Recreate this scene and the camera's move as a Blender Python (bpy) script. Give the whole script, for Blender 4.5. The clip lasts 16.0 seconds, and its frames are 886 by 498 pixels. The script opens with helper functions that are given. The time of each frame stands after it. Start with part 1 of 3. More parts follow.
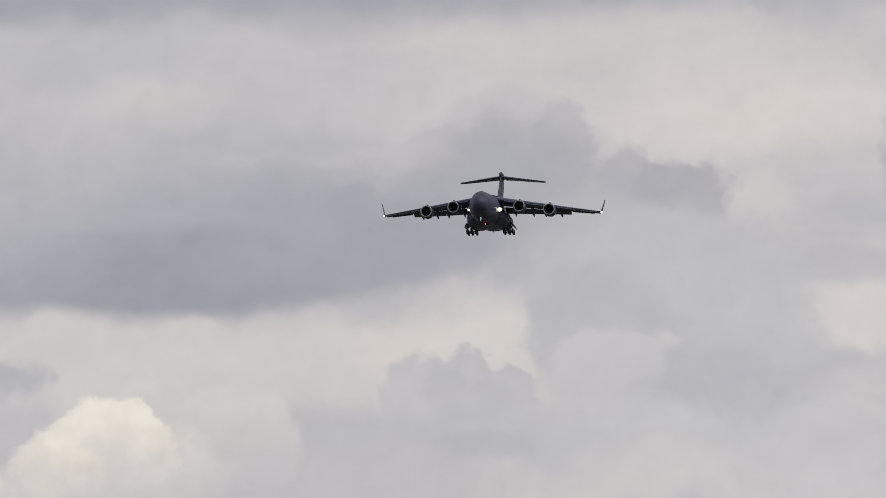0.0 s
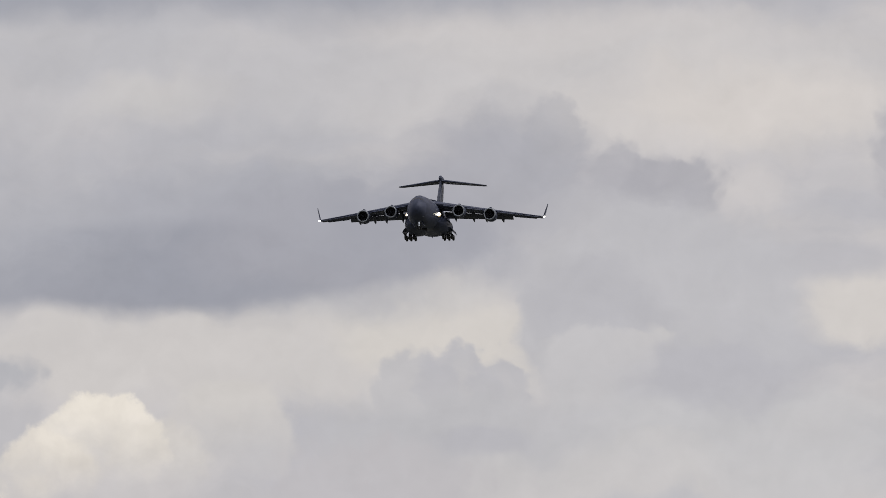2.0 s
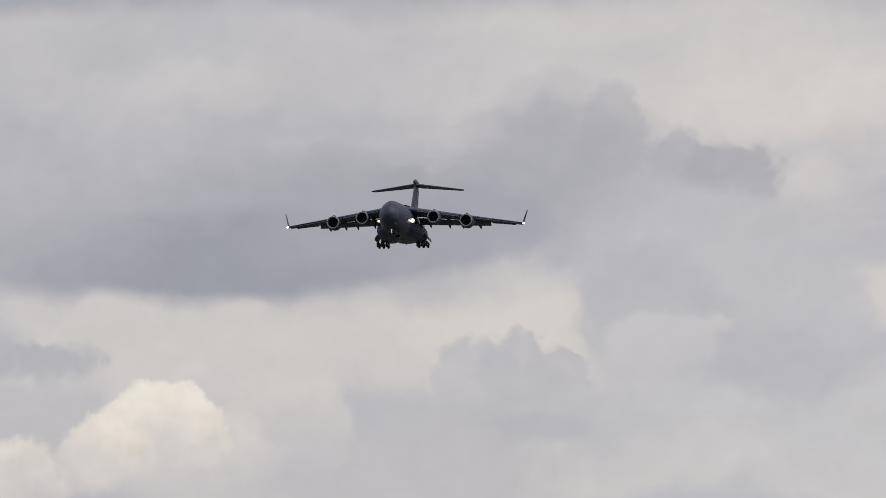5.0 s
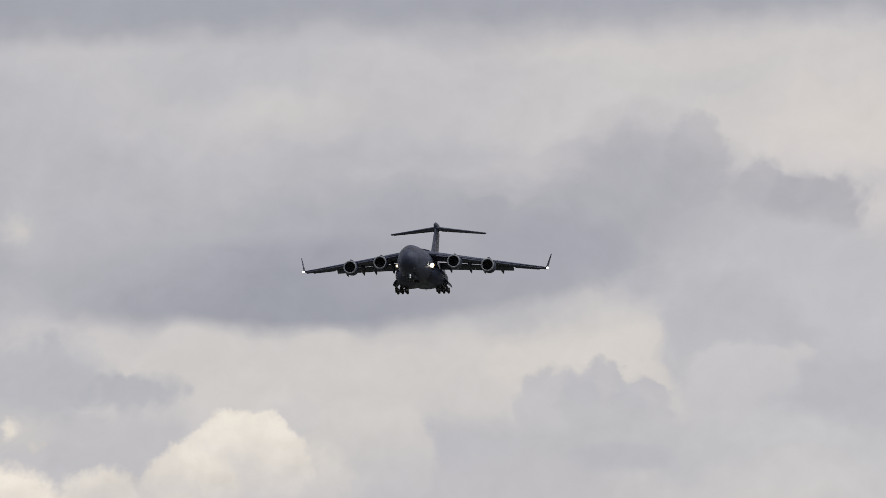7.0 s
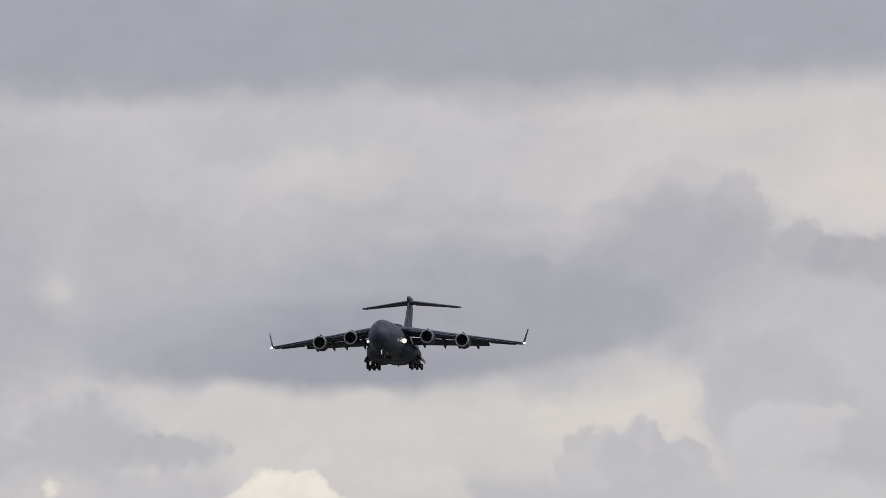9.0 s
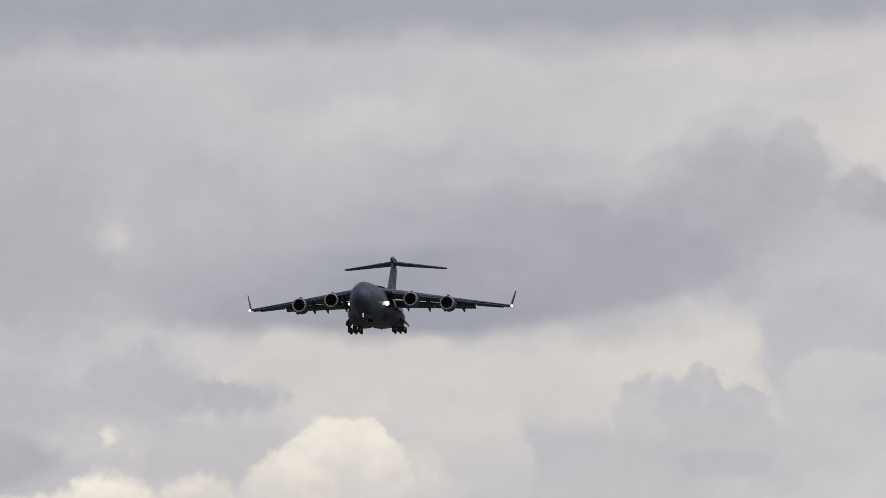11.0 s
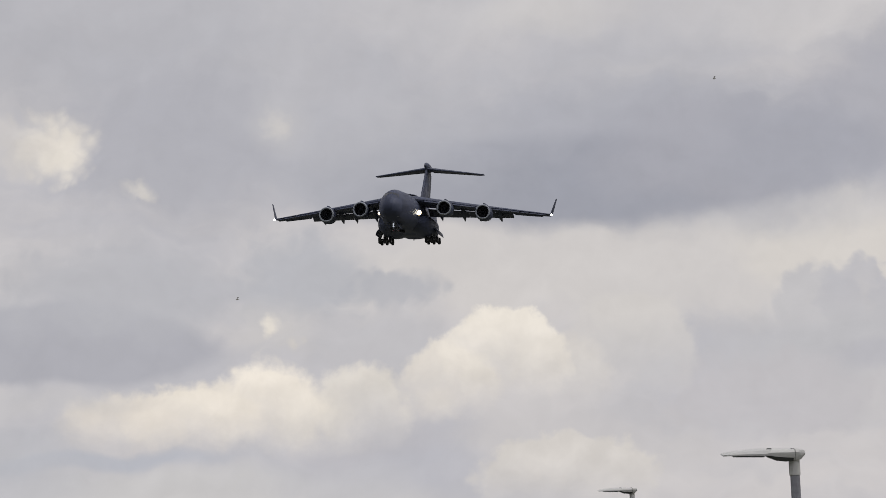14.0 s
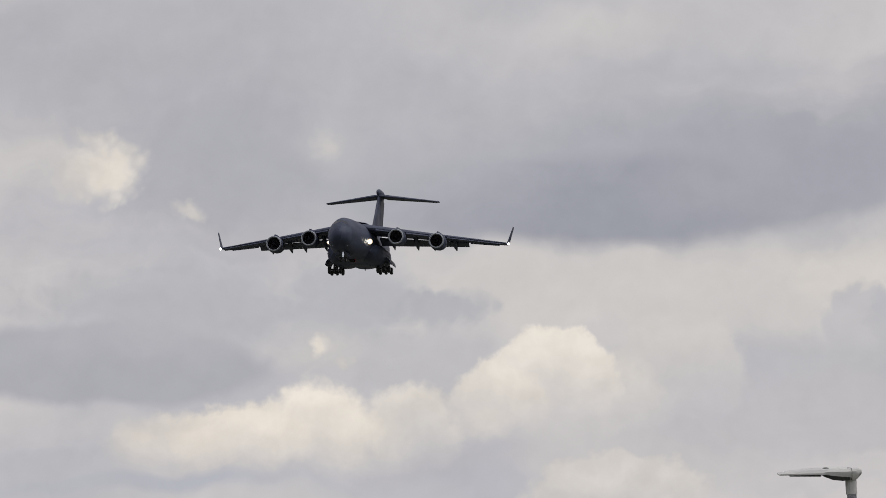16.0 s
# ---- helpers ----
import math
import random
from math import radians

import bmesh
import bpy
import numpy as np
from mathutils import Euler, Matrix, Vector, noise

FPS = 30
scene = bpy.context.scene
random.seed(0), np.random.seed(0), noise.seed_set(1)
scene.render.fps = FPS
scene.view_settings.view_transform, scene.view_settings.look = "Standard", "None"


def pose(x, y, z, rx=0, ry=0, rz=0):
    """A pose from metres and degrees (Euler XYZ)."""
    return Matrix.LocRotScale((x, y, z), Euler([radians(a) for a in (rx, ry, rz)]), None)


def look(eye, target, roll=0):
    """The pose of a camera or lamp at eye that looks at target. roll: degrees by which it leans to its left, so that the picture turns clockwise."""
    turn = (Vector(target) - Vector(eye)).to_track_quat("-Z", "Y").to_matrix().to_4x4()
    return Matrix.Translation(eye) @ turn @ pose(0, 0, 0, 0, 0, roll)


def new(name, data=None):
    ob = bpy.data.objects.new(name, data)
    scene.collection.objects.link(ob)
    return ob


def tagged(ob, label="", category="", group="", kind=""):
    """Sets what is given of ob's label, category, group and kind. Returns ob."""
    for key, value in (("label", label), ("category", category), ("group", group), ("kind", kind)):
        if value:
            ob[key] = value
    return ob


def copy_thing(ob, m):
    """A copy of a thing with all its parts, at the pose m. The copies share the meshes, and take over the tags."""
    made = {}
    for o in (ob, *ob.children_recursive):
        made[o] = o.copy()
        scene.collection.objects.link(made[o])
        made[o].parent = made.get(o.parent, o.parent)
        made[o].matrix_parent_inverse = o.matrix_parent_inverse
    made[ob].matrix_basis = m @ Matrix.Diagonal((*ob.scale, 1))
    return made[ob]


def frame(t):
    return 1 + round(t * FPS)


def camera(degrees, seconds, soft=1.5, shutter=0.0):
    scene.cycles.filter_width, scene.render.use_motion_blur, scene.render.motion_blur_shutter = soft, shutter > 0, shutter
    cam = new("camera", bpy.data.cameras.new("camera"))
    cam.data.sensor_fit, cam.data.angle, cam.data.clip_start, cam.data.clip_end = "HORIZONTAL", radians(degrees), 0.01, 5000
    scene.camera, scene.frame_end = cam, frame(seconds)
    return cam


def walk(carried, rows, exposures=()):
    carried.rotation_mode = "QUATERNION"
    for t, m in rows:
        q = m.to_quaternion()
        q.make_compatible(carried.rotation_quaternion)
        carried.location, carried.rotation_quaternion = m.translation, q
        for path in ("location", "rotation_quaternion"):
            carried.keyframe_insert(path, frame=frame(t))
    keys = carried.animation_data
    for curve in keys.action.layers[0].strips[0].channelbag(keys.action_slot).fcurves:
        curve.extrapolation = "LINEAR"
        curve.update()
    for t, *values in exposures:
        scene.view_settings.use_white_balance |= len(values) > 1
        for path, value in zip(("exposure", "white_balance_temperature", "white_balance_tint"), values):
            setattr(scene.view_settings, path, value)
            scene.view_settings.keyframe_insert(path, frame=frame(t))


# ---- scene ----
# The lens is a long one, held by hand from a low grass bank; the eye stays in place and only turns.
EYE = Vector((0.0, 0.0, 4.0))
FOCAL = 31800.0                       # picture units per radian
LEAN = -3.3
cam = camera(2.8247, 16.0, soft=0.85)


def way(az, el):
    """Unit vector from compass angle (clockwise from +y) and height angle, in degrees."""
    a, e = radians(az), radians(el)
    return Vector((math.sin(a) * math.cos(e), math.cos(a) * math.cos(e), math.sin(e)))


def aim(az, el):
    return look(EYE, EYE + way(az, el) * 100.0, LEAN)


walk(cam, [
    (0.0, aim(1.6105, 1.9218)), (0.5, aim(1.6769, 2.0630)), (1.0, aim(1.7298, 2.0775)), (1.5, aim(1.6371, 2.0655)),
    (2.0, aim(1.6117, 1.9058)), (2.5, aim(1.5889, 1.8245)), (3.0, aim(1.5951, 1.8867)), (3.5, aim(1.5530, 1.9675)),
    (3.7, aim(1.5090, 1.9321)), (5.8, aim(1.2630, 1.8758)),
    (6.0, aim(1.2018, 1.9190)), (6.5, aim(1.0558, 2.0256)), (7.0, aim(1.1038, 1.9856)), (7.5, aim(1.1268, 1.9793)),
    (8.0, aim(1.1111, 2.0039)), (8.5, aim(1.0641, 2.1442)), (8.7, aim(1.0156, 2.1887)), (10.8, aim(0.8155, 2.0306)),
    (11.0, aim(0.7443, 2.0258)), (11.5, aim(0.5787, 2.1034)),
    (12.0, aim(0.4946, 1.9795)), (12.5, aim(0.4556, 1.8947)), (13.0, aim(0.3974, 1.8213)), (13.5, aim(0.3132, 1.7868)),
    (14.0, aim(0.1775, 1.7028)), (14.5, aim(0.0532, 1.7320)), (15.0, aim(0.0316, 1.6365)), (15.5, aim(0.0007, 1.6452)),
    (16.0, aim(0.0007, 1.7747)),
], [(0.0, 0.0), (2.0, -0.01), (3.5, -0.02), (7.0, 0.03), (8.5, 0.035), (11.0, 0.06), (12.5, 0.05), (14.0, 0.03), (15.5, -0.01), (16.0, -0.01)])


# ---- small tools ----
def lin(r, g, b):
    """Linear colour from 0..255 display values."""
    return tuple(((c / 255 + 0.055) / 1.055) ** 2.4 if c > 10 else c / 255 / 12.92 for c in (r, g, b)) + (1.0,)


def add_settings(n, **given):
    """Sets the few node settings used here."""
    if "operation" in given:
        n.operation = given["operation"]
    if "interpolation_type" in given:
        n.interpolation_type = given["interpolation_type"]
    if "data_type" in given:
        n.data_type = given["data_type"]
    if "sky_type" in given:
        n.sky_type = given["sky_type"]
    if "sun_disc" in given:
        n.sun_disc = given["sun_disc"]
    if "sun_elevation" in given:
        n.sun_elevation = given["sun_elevation"]
    if "sun_rotation" in given:
        n.sun_rotation = given["sun_rotation"]
    if "air_density" in given:
        n.air_density = given["air_density"]
    if "dust_density" in given:
        n.dust_density = given["dust_density"]
    if "feature" in given:
        n.feature = given["feature"]
    if "distance" in given:
        n.distance = given["distance"]
    if "rotation_type" in given:
        n.rotation_type = given["rotation_type"]


class Nodes:
    """A short way to write node trees."""

    def __init__(self, tree):
        self.tree = tree
        tree.nodes.clear()

    def add(self, kind, inputs=(), **settings):
        n = self.tree.nodes.new(kind)
        add_settings(n, **settings)
        for k, v in dict(inputs).items():
            if isinstance(v, bpy.types.NodeSocket):
                self.tree.links.new(v, n.inputs[k])
            else:
                n.inputs[k].default_value = v
        return n

    def math(self, op, a, b=0.0):
        return self.add("ShaderNodeMath", {0: a, 1: b}, operation=op).outputs[0]

    def vmath(self, op, a, b=(0, 0, 0), out=0):
        return self.add("ShaderNodeVectorMath", {0: a, 1: b}, operation=op).outputs[out]

    def noise(self, vec, scale, detail=4.0, rough=0.5, out=0):
        return self.add("ShaderNodeTexNoise", {"Vector": vec, "Scale": scale, "Detail": detail, "Roughness": rough}).outputs[out]

    def ramp(self, x, lo, hi, a=0.0, b=1.0, smooth=True):
        return self.add("ShaderNodeMapRange", {"Value": x, "From Min": lo, "From Max": hi, "To Min": a, "To Max": b},
                        interpolation_type="SMOOTHSTEP" if smooth else "LINEAR").outputs[0]

    def mix(self, fac, a, b):
        n = self.add("ShaderNodeMix", {"Factor": fac}, data_type="RGBA")
        for sock, v in ((n.inputs[6], a), (n.inputs[7], b)):
            if isinstance(v, bpy.types.NodeSocket):
                self.tree.links.new(v, sock)
            else:
                sock.default_value = v
        return n.outputs[2]


# ---- world and sun: a bright broken overcast ----
SUN_EL, SUN_AZ = 50.0, 70.0
world = bpy.data.worlds.new("overcast_sky")
scene.world = world
world.use_nodes = True
wn = Nodes(world.node_tree)
sky = wn.add("ShaderNodeTexSky", sky_type="NISHITA", sun_disc=False, sun_elevation=radians(SUN_EL), sun_rotation=radians(SUN_AZ),
             air_density=1.0, dust_density=3.0)
blue = wn.vmath("SCALE", sky.outputs[0])
blue.node.inputs["Scale"].default_value = 0.1
gen = wn.add("ShaderNodeTexCoord").outputs["Generated"]
puffs = wn.ramp(wn.noise(gen, 3.0, 6.0, 0.55), 0.35, 0.65)
cover = wn.mix(puffs, (0.36, 0.365, 0.40, 1), (0.56, 0.545, 0.53, 1))
# an overcast sky is brighter overhead than at the horizon
height = wn.ramp(wn.add("ShaderNodeSeparateXYZ", {0: gen}).outputs[2], 0.0, 1.0, 0.68, 1.5)
wn.add("ShaderNodeOutputWorld", {0: wn.add("ShaderNodeBackground", {0: wn.mix(0.88, blue, cover), 1: height}).outputs[0]})

sun = new("sun", bpy.data.lights.new("sun", "SUN"))
sun.data.energy, sun.data.angle, sun.data.color = 0.6, radians(12), (1.0, 0.95, 0.88)
sun.matrix_world = look((0, 0, 300), Vector((0, 0, 300)) - way(SUN_AZ, SUN_EL))


# ---- materials ----
def surface(name, base, rough=0.5, metal=0.0, grain=8.0, stain=0.5, depth=0.15, bump=0.1, other=None, spec=0.5):
    """A painted or raw surface with fine grain and broad stains, in object space metres."""
    m = bpy.data.materials.new(name)
    m.use_nodes = True
    n = Nodes(m.node_tree)
    co = n.add("ShaderNodeTexCoord").outputs["Object"]
    fine, broad = n.noise(co, grain, 5.0, 0.6), n.noise(co, stain, 4.0, 0.6)
    dark = other or tuple(c * (1 - depth) for c in base)
    light = tuple(min(1, c * (1 + depth)) for c in base)
    tone = n.math("ADD", n.math("MULTIPLY", fine, 0.4), n.math("MULTIPLY", broad, 0.6))
    col = n.mix(n.ramp(tone, 0.32, 0.68), (*dark, 1), (*light, 1))
    b = n.add("ShaderNodeBump", {"Strength": bump, "Distance": 0.02, "Height": fine}).outputs[0]
    r = n.ramp(broad, 0.3, 0.7, rough * 0.85, min(1, rough * 1.15))
    s = n.add("ShaderNodeBsdfPrincipled", {"Base Color": col, "Roughness": r, "Metallic": metal, "Normal": b, "Specular IOR Level": spec})
    n.add("ShaderNodeOutputMaterial", {0: s.outputs[0]})
    return m


def paint_with_panels(name, base):
    """Matt military grey with panel joints, streaks and patches of newer paint."""
    m = bpy.data.materials.new(name)
    m.use_nodes = True
    n = Nodes(m.node_tree)
    co = n.add("ShaderNodeTexCoord").outputs["Object"]
    panels = n.add("ShaderNodeTexVoronoi", {"Vector": n.vmath("MULTIPLY", co, (0.8, 0.35, 0.8)), "Scale": 1.0, "Randomness": 0.35},
                   distance="CHEBYCHEV")
    tint = n.add("ShaderNodeSeparateColor", {0: panels.outputs["Color"]}).outputs[0]
    streak = n.noise(n.vmath("MULTIPLY", co, (2.2, 0.25, 1.2)), 1.6, 5.0, 0.6)
    broad = n.noise(co, 0.22, 3.0, 0.5)
    tone = n.math("ADD", n.math("MULTIPLY", tint, 0.22), n.math("ADD", n.math("MULTIPLY", streak, 0.4), n.math("MULTIPLY", broad, 0.38)))
    dark, light = tuple(c * 0.72 for c in base), tuple(c * 1.22 for c in base)
    col = n.mix(n.ramp(tone, 0.28, 0.72), (*dark, 1), (*light, 1))
    bmp = n.add("ShaderNodeBump", {"Strength": 0.15, "Distance": 0.02, "Height": streak}).outputs[0]
    s = n.add("ShaderNodeBsdfPrincipled", {"Base Color": col, "Roughness": n.ramp(broad, 0.3, 0.7, 0.5, 0.68), "Normal": bmp,
                                            "Specular IOR Level": 0.2})
    n.add("ShaderNodeOutputMaterial", {0: s.outputs[0]})
    return m


def glowing(name, color, strength):
    m = bpy.data.materials.new(name)
    m.use_nodes = True
    n = Nodes(m.node_tree)
    n.add("ShaderNodeOutputMaterial", {0: n.add("ShaderNodeEmission", {0: (*color, 1), 1: strength}).outputs[0]})
    return m


GREY = paint_with_panels("grey_aircraft_paint", (0.070, 0.081, 0.130))
DARKGREY = surface("dark_grey_paint", (0.066, 0.074, 0.108), 0.6, grain=5, stain=0.6)
LIP = surface("worn_bare_metal", (0.36, 0.385, 0.43), 0.5, 0.2, grain=10, stain=1.5)
FAN = surface("dark_fan_metal", (0.016, 0.018, 0.026), 0.6, 0.2)
HOT = surface("burnt_steel", (0.03, 0.03, 0.036), 0.55, 0.5)
TYRE = surface("black_rubber", (0.022, 0.022, 0.023), 0.85, grain=14)
STEEL = surface("grey_gear_paint", (0.2, 0.2, 0.21), 0.5, grain=9, stain=1.2, depth=0.3)
GLASS = surface("dark_window_glass", (0.008, 0.009, 0.012), 0.3, spec=0.3, bump=0.0)
LANDING = glowing("landing_light_glow", (1.0, 0.93, 0.74), 16.0)
# no lamp of its own: stands for the yellow halo round the landing lights
HALO = glowing("halo_glow", (1.0, 0.72, 0.34), 1.1)
FAINT = glowing("side_light_glow", (1.0, 0.93, 0.78), 6.0)
TIPLIGHT = glowing("tip_light_glow", (1.0, 0.95, 0.86), 6.0)
TIPBRIGHT = glowing("bright_tip_light_glow", (1.0, 0.95, 0.85), 16.0)
RED = glowing("red_beacon_glow", (1.0, 0.025, 0.03), 14.0)
# dim glow that makes the pale strip down the nose gear leg
LEGGLOW = glowing("leg_strip_glow", (0.85, 0.9, 1.0), 0.55)
SOOT = surface("matt_black_hood", (0.008, 0.008, 0.008), 0.9)
LAMPGREY = surface("light_grey_lamp_paint", (0.70, 0.69, 0.67), 0.45, grain=30, stain=3, depth=0.07)
# dark small fittings and seam, and the painted shade under the heads
LAMPDARK = surface("dark_fittings_and_shade", (0.04, 0.042, 0.038), 0.5, grain=30, stain=5)
POST = surface("galvanised_steel_post", (0.36, 0.36, 0.40), 0.55, 0.25, grain=18, stain=2.5, depth=0.2)
LENS = surface("clear_lamp_lens", (0.16, 0.16, 0.165), 0.2, bump=0.0)
CHITIN = surface("brown_insect_shell", (0.6, 0.58, 0.55), 0.6, grain=900, stain=300)


def cloud_material():
    """Broken overcast: a streaky grey base with separate cloud banks, in hundredths of the picture's width units."""
    m = bpy.data.materials.new("cloud_cover")
    m.use_nodes = True
    n = Nodes(m.node_tree)
    uv = n.add("ShaderNodeUVMap").outputs[0]
    half = (0.5, 0.5, 0.5)
    wide = n.vmath("SUBTRACT", n.noise(uv, 0.45, 3.0, 0.5, 1), half)
    lumps = n.vmath("SUBTRACT", n.noise(uv, 1.5, 5.0, 0.52, 1), half)
    # soft: slow bends; lumpy: cauliflower edges
    def bent(a, b):
        p = n.add("ShaderNodeVectorMath", {0: wide, 1: (a, a, 0), 2: uv}, operation="MULTIPLY_ADD").outputs[0]
        return n.add("ShaderNodeVectorMath", {0: lumps, 1: (b, b, 0), 2: p}, operation="MULTIPLY_ADD").outputs[0]
    soft, lumpy, still = bent(1.6, 0.5), bent(0.7, 0.55), bent(0.8, 0.14)
    crumbs = n.vmath("SUBTRACT", n.noise(uv, 5.5, 4.0, 0.6, 1), half)
    dome = n.add("ShaderNodeVectorMath", {0: crumbs, 1: (0.26, 0.26, 0), 2: bent(0.18, 0.34)}, operation="MULTIPLY_ADD").outputs[0]
    # billows: rounded heads of two sizes
    def heads(scale):
        return n.add("ShaderNodeTexVoronoi", {"Vector": lumpy, "Scale": scale, "Smoothness": 0.35}, feature="SMOOTH_F1").outputs[0]
    billow = n.math("ADD", n.math("MULTIPLY", heads(1.9), 0.5), n.math("MULTIPLY", heads(4.6), 0.35))
    wisps = n.math("SUBTRACT", n.noise(n.vmath("MULTIPLY", soft, (0.7, 1.0, 1)), 1.15, 8.0, 0.62), 0.5)
    streaks = n.noise(n.vmath("MULTIPLY", soft, (0.16, 0.55, 1)), 1.0, 5.0, 0.5)
    # relief: light from above and a little from the west, painted on broad rounded lumps
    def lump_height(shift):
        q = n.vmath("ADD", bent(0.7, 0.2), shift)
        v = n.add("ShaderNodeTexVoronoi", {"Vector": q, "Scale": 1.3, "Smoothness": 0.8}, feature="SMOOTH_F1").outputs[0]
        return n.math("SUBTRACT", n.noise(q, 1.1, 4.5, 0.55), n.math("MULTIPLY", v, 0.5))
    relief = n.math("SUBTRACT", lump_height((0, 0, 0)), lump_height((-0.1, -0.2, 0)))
    state = {"lit": 0.0, "col": n.mix(n.ramp(streaks, 0.35, 0.65), lin(184, 183, 189), lin(201, 197, 198))}

    def bank(x, y, rx, ry, rgb, opacity=1.0, edge=0.5, puffy=0.0, tilt=0.0, fade=0.0, calm=False, round=False):
        """An oval bank; puffy heads on its rim; calm: a smooth rim; round: a domed head; fade: how far its foot melts away below a crisp crown."""
        p = n.vmath("SUBTRACT", still if calm else dome if round else lumpy if puffy else soft, (x / 100, y / 100, 0))
        if tilt:
            p = n.add("ShaderNodeVectorRotate", {"Vector": p, "Angle": radians(tilt)}, rotation_type="Z_AXIS").outputs[0]
        q = n.vmath("MULTIPLY", p, (100 / rx, 100 / ry, 0))
        d = n.vmath("LENGTH", q, out=1)
        d = n.math("ADD", d, n.math("MULTIPLY", wisps, 0.2 if calm or round else 0.75 if edge > 0.25 else 0.4))
        if puffy:
            d = n.math("ADD", d, n.math("MULTIPLY", n.math("SUBTRACT", billow, 0.33), puffy * 100 / min(rx, ry)))
        fac = n.ramp(d, 1 + edge, 1 - edge, 0.0, opacity)
        if fade:
            foot = n.add("ShaderNodeSeparateXYZ", {0: q}).outputs[1]
            fac = n.math("MULTIPLY", fac, n.ramp(foot, 1.0, 1.0 - 2 * fade, 0.0, 1.0))
        state["col"] = n.mix(fac, state["col"], lin(*rgb))
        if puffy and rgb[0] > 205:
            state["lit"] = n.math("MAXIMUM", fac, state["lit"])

    dark = (152, 154, 165)
    # high grey deck and the pale band beneath it
    bank(1700, -312, 1900, 200, (160, 162, 172), 0.95, 0.24, tilt=2, calm=True)
    bank(680, -165, 480, 100, (160, 162, 172), 0.85, 0.3, tilt=4, calm=True)
    bank(330, 70, 450, 150, (174, 174, 181), 0.85, 0.6)
    bank(1900, 20, 900, 100, (200, 197, 198), 0.7, 0.6)
    bank(2230, 60, 260, 70, (212, 206, 203), 0.8, 0.6)
    bank(900, 20, 600, 80, (190, 188, 192), 0.6, 0.6)
    bank(1190, 40, 120, 40, (204, 199, 197), 0.5, 0.7, 0.3)
    bank(950, -10, 560, 80, (188, 187, 192), 0.5, 0.6)
    bank(1050, -50, 200, 50, (182, 182, 188), 0.5, 0.6)
    bank(480, 20, 200, 60, (176, 176, 183), 0.5, 0.6)
    bank(1150, 40, 120, 34, (202, 199, 199), 0.5, 0.7)
    # pale gap below the long dark bank
    bank(1350, 510, 600, 90, (203, 199, 198), 0.9, 0.4)
    bank(1690, 455, 180, 85, (209, 204, 200), 0.9, 0.4)
    # the long dark bank with its flat foot
    bank(1290, 300, 500, 122, (168, 169, 178), 0.9, 0.45)
    bank(1270, 245, 200, 75, (165, 166, 176), 0.5, 0.6)
    bank(1130, 350, 420, 84, dark, 0.9, 0.25, calm=True)
    bank(1480, 310, 230, 88, (164, 164, 173), 0.8, 0.45)
    bank(1745, 200, 175, 115, (166, 166, 175), 0.8, 0.5, tilt=22)
    bank(1600, 300, 140, 70, (162, 163, 173), 0.75, 0.45)
    bank(1330, 140, 230, 80, (176, 176, 183), 0.55, 0.6)
    bank(1610, 405, 190, 30, (194, 192, 194), 0.5, 0.5, tilt=6, calm=True)
    bank(700, 230, 380, 160, (178, 178, 185), 0.7, 0.6)
    # torn clouds east of it
    bank(1805, 175, 110, 92, (170, 170, 178), 0.6, 0.4)
    bank(1880, 135, 58, 100, (168, 168, 176), 0.45, 0.16, 0.25, round=True)
    bank(1995, 185, 60, 62, (173, 172, 179), 0.75, 0.25, 0.45)
    bank(2085, 208, 95, 62, (170, 169, 176), 0.85, 0.24, 0.45, 5)
    bank(2050, 225, 90, 35, (168, 167, 175), 0.6, 0.5)
    bank(2045, 218, 120, 66, (172, 171, 178), 0.55, 0.35, 0.3, round=True)
    bank(2490, 140, 45, 85, (174, 173, 180), 0.7, 0.35, 0.4)
    bank(1960, 270, 150, 50, (182, 181, 187), 0.6, 0.5)
    bank(2480, 415, 170, 68, (209, 204, 201), 0.9, 0.3)
    bank(2330, 335, 190, 32, (184, 183, 189), 0.8, 0.4, calm=True)
    bank(2090, 410, 250, 190, (188, 187, 192), 0.9, 0.16, 0.3)
    bank(1910, 440, 95, 130, (187, 186, 191), 0.9, 0.16, 0.25)
    bank(1960, 400, 130, 60, (181, 180, 186), 0.8, 0.4)
    bank(2020, 500, 60, 40, (199, 196, 197), 0.5, 0.3, 0.5, fade=0.9)
    bank(2060, 470, 40, 26, (201, 198, 198), 0.7, 0.4, 0.5, fade=0.9)
    bank(1930, 540, 110, 60, (192, 190, 193), 0.7, 0.4, 0.5)
    bank(2180, 570, 170, 80, (186, 185, 190), 0.7, 0.4)
    bank(2220, 660, 330, 100, (194, 193, 196), 0.75, 0.4)
    bank(2150, 545, 150, 70, (181, 180, 187), 0.7, 0.3)
    bank(1965, 510, 105, 62, (196, 194, 197), 0.8, 0.14, 0.3, fade=0.9, round=True)
    bank(2070, 680, 110, 48, (196, 194, 196), 0.8, 0.16, 0.3, fade=0.9, round=True)
    bank(1640, 590, 75, 110, (186, 185, 190), 0.8, 0.16, 0.5, fade=0.9)
    bank(1710, 570, 75, 105, (183, 182, 188), 0.85, 0.13, 0.5, fade=0.9)
    bank(1775, 580, 60, 100, (184, 183, 189), 0.85, 0.14, 0.5, fade=0.9)
    bank(1700, 650, 230, 80, (186, 185, 189), 0.8, 0.4, 0.3)
    bank(1900, 730, 260, 50, (199, 196, 197), 0.7, 0.5)
    bank(1560, 720, 200, 70, (189, 186, 190), 0.8, 0.35, 0.4)
    bank(1760, 655, 90, 26, (179, 178, 185), 0.65, 0.4, calm=True)
